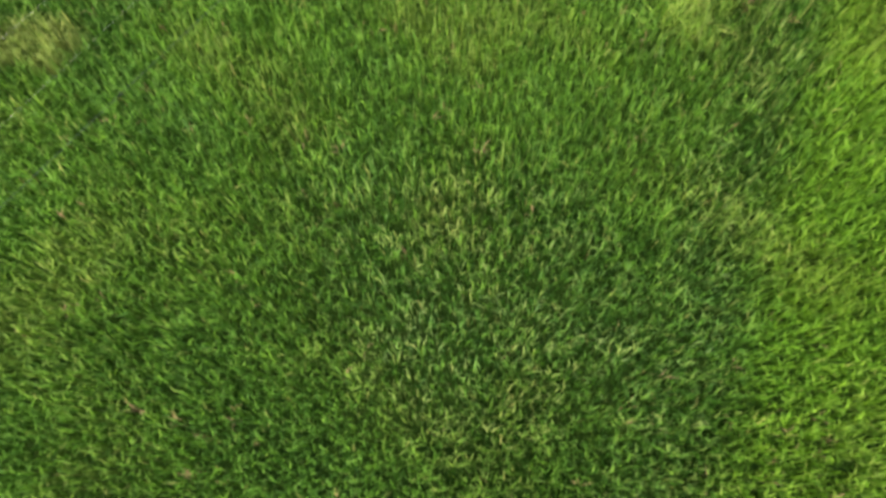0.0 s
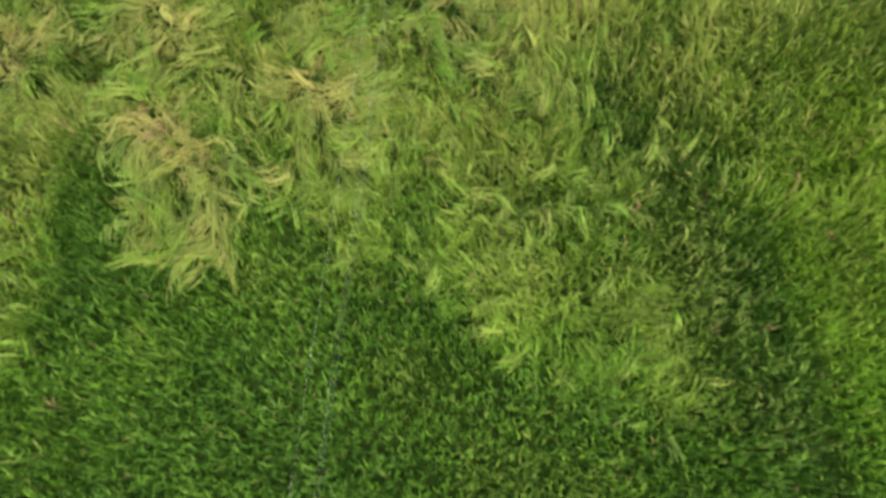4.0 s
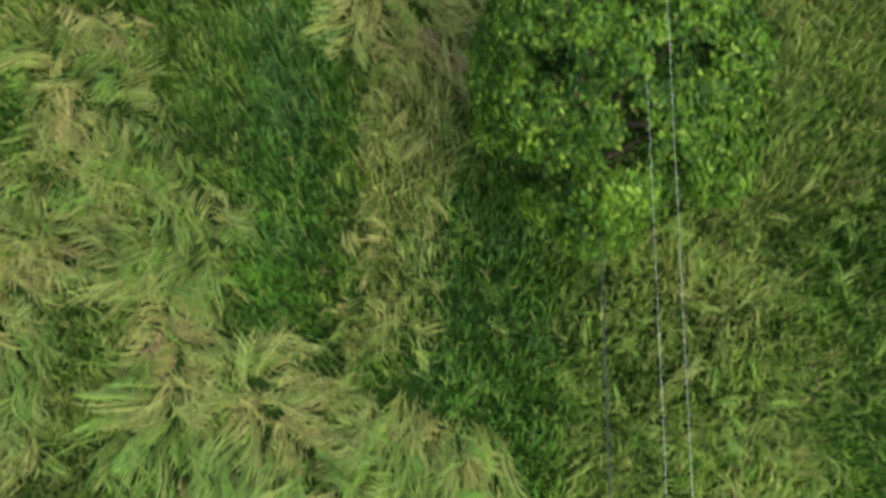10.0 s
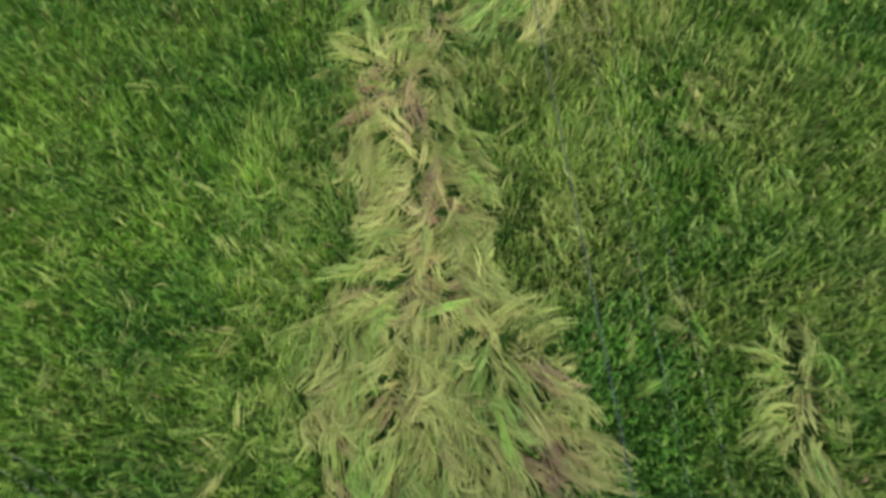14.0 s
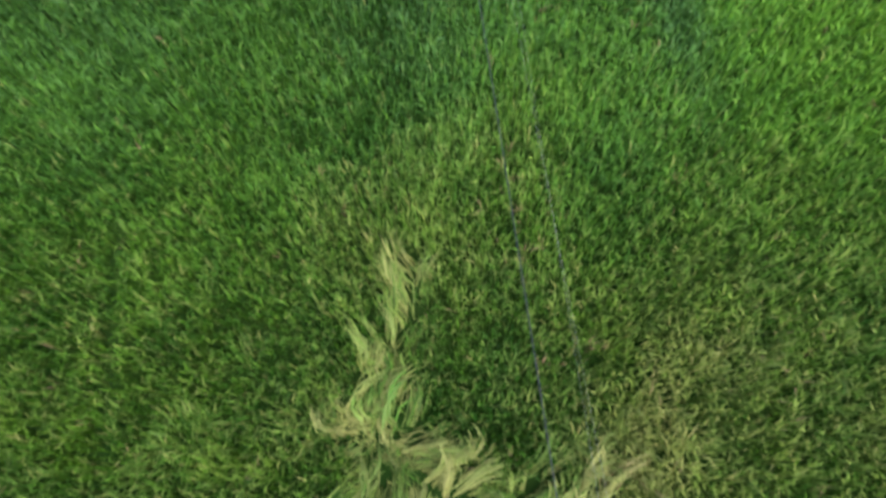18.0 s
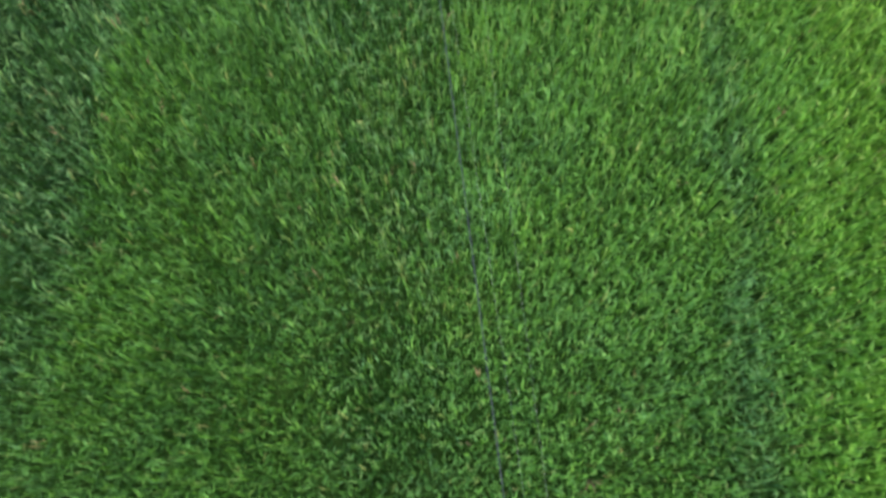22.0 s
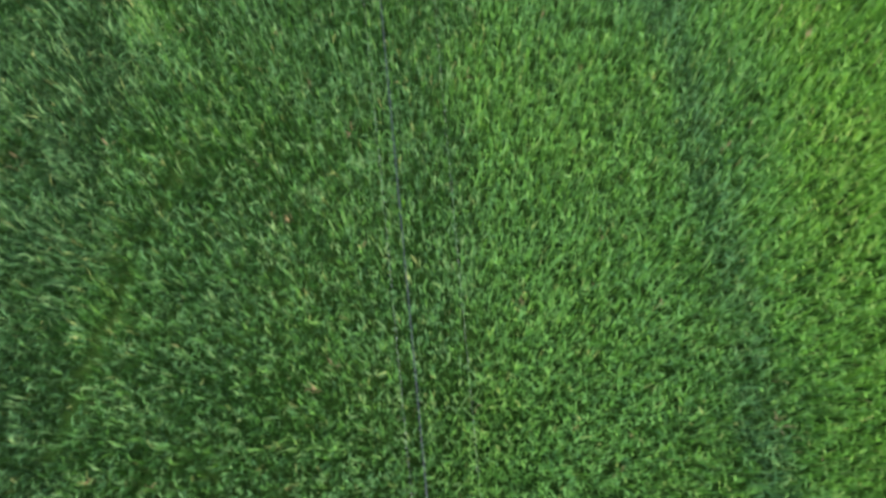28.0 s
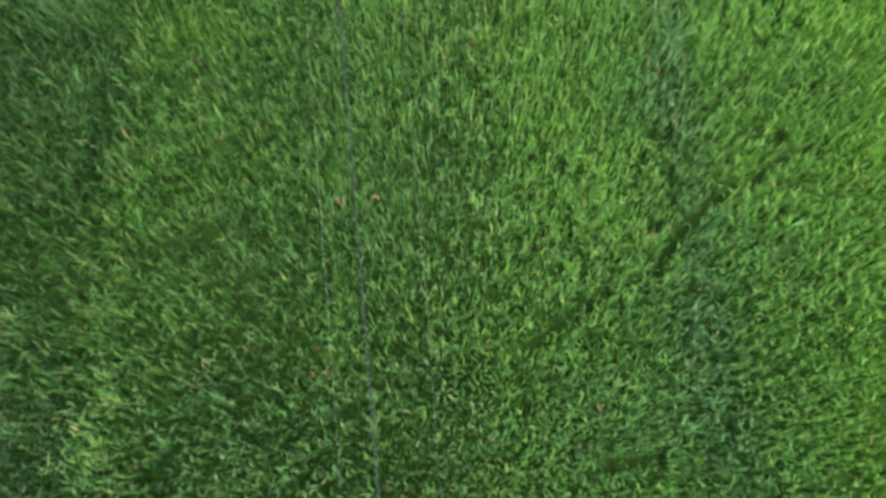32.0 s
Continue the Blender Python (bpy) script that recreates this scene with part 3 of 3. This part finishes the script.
x, y = x - side * np.sin(heading) + back * np.cos(heading), y + side * np.cos(heading) + back * np.sin(heading)
# Stems underneath are darkened in colour, as shade between the locks.
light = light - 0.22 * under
lift = GROUND + 0.05 + np.where(under, 0.25 * lift, 0.7 * lift)
root = np.stack([x, y, lift - np.where(under, 0.3, 1.1) * np.abs(side) + rng.uniform(-0.04, 0.04, n)], 1)
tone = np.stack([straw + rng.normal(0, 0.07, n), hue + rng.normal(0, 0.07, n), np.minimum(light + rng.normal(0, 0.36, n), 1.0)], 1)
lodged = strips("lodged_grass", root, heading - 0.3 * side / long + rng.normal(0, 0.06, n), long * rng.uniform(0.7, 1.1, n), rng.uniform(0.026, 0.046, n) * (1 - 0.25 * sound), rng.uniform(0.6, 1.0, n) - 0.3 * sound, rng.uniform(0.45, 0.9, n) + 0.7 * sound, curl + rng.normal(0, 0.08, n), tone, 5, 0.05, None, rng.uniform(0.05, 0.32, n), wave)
tagged(lodged, "pale straw-green grass flattened in swirling tufts", "grass", kind="stuff")


# ---- tree ----
def leaves(name, centre, radii, clumps, per_clump, parent):
    """A crown of leaf clumps on and inside an uneven ellipsoid."""
    pts, outs, tone = [], [], []
    for c in range(clumps):
        z = rng.uniform(-0.75, 1.0)
        a = rng.uniform(0, 2 * math.pi)
        out = np.array([math.sqrt(1 - z * z) * math.cos(a), math.sqrt(1 - z * z) * math.sin(a), z])
        # boughs push out of the crown and leave hollows between them
        bough = 0.65 * float(field_noise(out[0] * 3 + 9, out[1] * 3 + 2 * z, 1.0, 41)) + 0.35 * float(field_noise(out[0] * 3 + 4, out[1] * 3 + 2 * z, 0.5, 42))
        if bough < 0.42 and rng.random() < 0.85:
            continue
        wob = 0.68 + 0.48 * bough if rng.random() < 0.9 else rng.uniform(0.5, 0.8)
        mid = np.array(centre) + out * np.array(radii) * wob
        if mid[2] > 6.9 and math.hypot(mid[0] - 3.75, mid[1] - 22.5) < 0.7:
            continue
        if mid[2] > 6.2 and math.hypot(mid[0] - 2.95, mid[1] - 22.75) < 0.6:
            continue
        if mid[2] > 5.9 and math.hypot(mid[0] - 3.45, mid[1] - 22.0) < 0.5:
            continue
        size = rng.uniform(0.26, 0.5)
        k = int(per_clump * size / 0.4)
        d = rng.normal(0, 1, (k, 3))
        d /= np.linalg.norm(d, axis=1)[:, None]
        d[:, 2] = np.abs(d[:, 2]) * 0.8 - 0.15
        pts.append(mid + d * size * rng.uniform(0.45, 1.0, (k, 1)) * np.array([1, 1, 0.8]))
        outs.append(d * 0.8 + out * 0.5 + rng.normal(0, 0.35, (k, 3)))
        # Outer clumps lighter, inner ones darker: shade of the hollows put into leaf colour.
        clump_light = rng.normal(0.0, 0.13) + 1.1 * (wob - 0.94)
        # About one leaf in eight is paled towards lime as a highlight.
        tone.append(np.stack([np.where(rng.random(k) < 0.003, 0.6, 0.03), 0.47 + 0.3 * clump_light + rng.normal(0, 0.12, k) + np.where(rng.random(k) < 0.13, 0.4, 0), 0.38 + 1.3 * clump_light + rng.normal(0, 0.24, k)], 1))
    p, o, tone = np.concatenate(pts), np.concatenate(outs), np.concatenate(tone)
    o /= np.linalg.norm(o, axis=1)[:, None]
    n = len(p)
    tip = rng.normal(0, 1, (n, 3)) + np.array([0, 0, -0.35])
    tip -= o * (tip * o).sum(1)[:, None]
    tip /= np.linalg.norm(tip, axis=1)[:, None]
    wide = np.cross(o, tip)
    L, W = rng.uniform(0.11, 0.19, n)[:, None], rng.uniform(0.06, 0.095, n)[:, None]
    drop = o * L * 0.16
    shape = [p - tip * L / 2, p - tip * L * 0.1 + wide * W / 2 - drop * 0.6, p - drop * 0.0 + o * L * 0.02, p - tip * L * 0.1 - wide * W / 2 - drop * 0.6, p + tip * L * 0.3 + wide * W * 0.36 - drop, p + tip * L * 0.3 - wide * W * 0.36 - drop, p + tip * L / 2 - drop * 1.6]
    verts = np.stack(shape, 1)
    tris = np.array([(0, 1, 2), (0, 2, 3), (2, 1, 4), (2, 5, 3), (2, 4, 6), (2, 6, 5)], np.int32)
    loops = (tris[None] + (np.arange(n, dtype=np.int32) * 7)[:, None, None]).ravel()
    me = bpy.data.meshes.new(name)
    me.from_pydata(verts.reshape(-1, 3), [], loops.reshape(-1, 3))
    rgba = np.ones((n, 7, 4), np.float32)
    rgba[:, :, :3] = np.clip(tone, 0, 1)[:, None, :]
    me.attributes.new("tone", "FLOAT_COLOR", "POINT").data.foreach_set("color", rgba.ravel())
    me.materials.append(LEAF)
    ob = new(name, me)
    ob.parent = parent
    return ob


tree = tagged(empty("tree"), "bushy green broadleaf tree growing round the utility pole", "tree")
tx, ty = TREE
part("trunk", tube([(tx, ty, -0.2), (tx + 0.03, ty, 0.5), (tx - 0.05, ty + 0.04, 1.6), (tx + 0.05, ty - 0.05, 3.2), (tx, ty, 5.4), (tx + 0.1, ty, 7.4)], [0.27, 0.2, 0.17, 0.14, 0.1, 0.05], 12), BARK, tree, "grey-brown bark trunk")
for k in range(11):
    a, z = 2.4 * k, 1.7 + 0.42 * k
    r = 1.9 if k < 8 else 1.4
    part("limb", tube([(tx, ty, z), (tx + 0.35 * r * math.cos(a), ty + 0.35 * r * math.sin(a), z + 0.5), (tx + 0.7 * r * math.cos(a + 0.15), ty + 0.7 * r * math.sin(a + 0.15), z + 1.1), (tx + r * math.cos(a + 0.1), ty + r * math.sin(a + 0.1), z + 1.9)], [0.09, 0.07, 0.045, 0.02], 8), BARK, tree)
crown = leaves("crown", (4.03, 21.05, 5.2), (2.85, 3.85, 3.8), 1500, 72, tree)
tagged(crown, "dense glossy mid-green leaves with yellow-green tips and painted highlights")

# ---- utility pole ----
TOP, FOOT = Vector((3.77, 22.46, 9.53)), Vector((3.88, 22.12, -0.3))


def up_pole(z):
    return FOOT.lerp(TOP, (z - FOOT.z) / (TOP.z - FOOT.z))


def insulator(a, b, mat, label, parent, size=1.0):
    """A ribbed insulator from a to b with a steel cap and pin."""
    a, b = Vector(a), Vector(b)
    body = part("insulator", lathe(a, b, [(s, r * size * 0.82) for s, r in SHEDS]), mat, parent, label)
    part("cap", lathe(b - (b - a) * 0.06, b + (b - a) * 0.07, [(0, 0.017), (0.3, 0.024), (0.8, 0.022), (1, 0.012)]), STEEL, body)
    part("pin", lathe(a - (b - a) * 0.2, a + (b - a) * 0.03, [(0, 0.011), (0.7, 0.011), (0.75, 0.02), (1, 0.02)]), STEEL, body)
    return body


SHEDS = [(0, 0.018), (0.04, 0.05), (0.12, 0.055), (0.16, 0.03), (0.3, 0.03), (0.34, 0.055), (0.42, 0.058), (0.46, 0.03), (0.6, 0.03), (0.64, 0.055), (0.72, 0.055), (0.78, 0.03), (0.92, 0.028), (1, 0.016)]
pole = tagged(empty("utility_pole"), "slim brown weathered utility pole standing beside the tree", "utility pole")
part("shaft", tube([FOOT, up_pole(3), up_pole(6.5), TOP - Vector((0, 0, 0.02)), TOP], [0.12, 0.105, 0.088, 0.068, 0.06], 18), POLE, pole)
for z in (9.3, 8.35, 7.83):
    p = up_pole(z)
    part("pole_band", tube([p - Vector((0, 0, 0.03)), p + Vector((0, 0, 0.03))], [0.086, 0.086], 18), STEEL, pole)
part("upper_arm", bar(up_pole(9.42) + Vector((-0.05, 0.08, 0)), (3.36, 22.66, 9.42), 0.05, 0.05), WHITE, pole, "white painted steel arm")
part("lower_arm", bar(up_pole(9.22) + Vector((-0.05, 0.06, 0)), (3.38, 22.5, 9.2), 0.05, 0.06), STEEL, pole)
part("arm_plate", bar((3.36, 22.7, 9.34), (3.36, 22.44, 9.34), 0.06, 0.22), BLUISH, pole)
insulator((3.32, 22.66, 9.3), (3.3, 22.68, 9.62), BLUISH, "blue-grey ribbed insulator", pole, 1.1)
insulator((3.34, 22.5, 9.36), (2.95, 22.33, 9.5), WHITE, "white ribbed insulator", pole, 1.1)
insulator((3.26, 22.46, 9.25), (3.22, 22.4, 9.52), WHITE, "white ribbed insulator", pole)
part("side_bracket", bar(up_pole(9.5) + Vector((0, 0.1, 0)), (3.93, 22.6, 9.5), 0.04, 0.05), STEEL, pole)
insulator((3.92, 22.62, 9.46), (3.92, 22.62, 9.68), WHITE, "white ribbed insulator", pole)
part("side_bracket", bar(up_pole(9.45), (3.93, 22.38, 9.46), 0.04, 0.05), STEEL, pole)
insulator((3.92, 22.38, 9.44), (3.92, 22.38, 9.67), WHITE, "white ribbed insulator", pole)
part("side_bracket", bar(up_pole(8.35), (3.93, 22.12, 8.37), 0.04, 0.05), STEEL, pole)
insulator((3.9, 22.12, 8.3), (3.92, 22.1, 8.5), WHITE, "white ribbed insulator", pole)
part("side_bracket", bar(up_pole(7.83), (3.6, 22.42, 7.83), 0.04, 0.05), STEEL, pole)
insulator((3.66, 22.4, 7.83), (3.42, 22.5, 7.81), WHITE, "white ribbed insulator", pole)
part("cable_hook", bar(up_pole(5.8), up_pole(5.8) + Vector((-0.16, 0.0, 0)), 0.03, 0.03), STEEL, pole)


# ---- wires ----
def hanging(a, slope, run, span, sag, steps=48):
    """A wire from a that runs along y (run metres, either way), drifts sideways by slope, and sags over its span."""
    pts = []
    for i in range(steps + 1):
        s = abs(run) * i / steps
        pts.append((a[0] + slope * math.copysign(s, run), a[1] + math.copysign(s, run), a[2] - 4 * sag * (s / span) * (1 - s / span)))
    return pts


def wire(name, points, radius, mat, label, group="overhead wires"):
    # Thinned towards the south, where the spans fade from view.
    radii = [radius * (0.4 + 0.6 * float(ramp(p[1], 0.0, 11.0))) for p in points]
    return tagged(part(name, tube(points, radii, 6), mat), label, "wire", group)


W1S, W1N = (3.98, 22.3, 9.7), (3.98, 22.66, 9.71)
wire("power_line", hanging(W1S, 0.034, -108, 110, 1.95)[::-1] + [(3.985, 22.48, 9.71)], 0.0018, SKY_LIT, "bare aluminium wire coming to the pole top")
# The spans leaving north are dimmed and thinned to fade against the crop.
wire("power_line", [(3.985, 22.48, 9.71)] + hanging(W1N, -0.118, 108, 110, 3.0), 0.0012, DIM_ALUMINIUM, "thin bare aluminium wire leaving the pole top")
wire("power_line", hanging((3.94, 22.05, 8.5), 0.029, -108, 110, 1.93)[::-1] + [(3.7, 22.4, 8.95), (3.42, 22.72, 9.5)], 0.0018, SKY_LIT, "thin bare aluminium wire passing up the pole")
wire("power_line", [(3.42, 22.72, 9.5)] + hanging((3.4, 22.8, 9.58), -0.085, 108, 110, 4.2), 0.0012, DIM_ALUMINIUM, "thin bare aluminium wire leaving the arm")
tagged(part("armour_rod", tube([(3.945, 21.15, 9.62), (3.965, 21.8, 9.665), (3.985, 22.3, 9.7), (3.985, 22.66, 9.71), (3.93, 23.1, 9.68), (3.87, 23.62, 9.62)], [0.004, 0.006, 0.0065, 0.0065, 0.006, 0.004], 8), WHITE), "bright armour rod wrapped round the wire at the pole", "wire")
hook = up_pole(5.8) + Vector((-0.15, 0, 0.02))
wire("cable", hanging(hook, 0.029, -108, 110, 1.1)[::-1] + hanging(hook + Vector((0, 0.05, 0)), -0.109, 108, 110, 2.4), 0.0115, BLACK, "dark sheathed cable strung low along the pole line")


def branch(a, dx, dy, length, sag, steps=30):
    return [(a[0] + dx * length * i / steps, a[1] + dy * length * i / steps, a[2] - 4 * sag * (i / steps) * (1 - i / steps)) for i in range(steps + 1)]


wire("branch_wire", [(2.96, 22.34, 9.5), (2.9, 22.6, 9.2)] + branch((2.81, 22.88, 8.93), -0.901, 0.434, 60, 3.0), 0.0018, DIM_ALUMINIUM, "thin bare aluminium wire leaving across the field")
wire("branch_wire", [(3.42, 22.5, 7.81)] + branch((3.0, 22.71, 7.66), -0.901, 0.434, 60, 3.0), 0.0018, DIM_ALUMINIUM, "thin bare aluminium wire leaving across the field")
for a, b in (((2.68, 22.93, 8.9), (2.94, 22.83, 8.93)), ((2.87, 22.765, 7.65), (3.13, 22.655, 7.68))):
    strain = part("strain_insulator", lathe(a, b, [(0, 0.02), (0.05, 0.05), (0.2, 0.055), (0.25, 0.042), (0.45, 0.042), (0.5, 0.055), (0.7, 0.055), (0.75, 0.042), (0.95, 0.05), (1, 0.02)]), WHITE)
    tagged(strain, "white glazed strain insulator threaded on a branch wire", "insulator", "strain insulators")
tag = tagged(empty("wire_clamp"), "white and red clamp fixed to the bright wire", "clamp")
part("clamp_body", bar((3.92, 21.72, 9.68), (3.92, 21.86, 9.69), 0.045, 0.05), WHITE, tag)
part("clamp_cover", bar((3.99, 21.66, 9.68), (3.99, 21.76, 9.69), 0.035, 0.04), RED, tag, "red plastic cover")
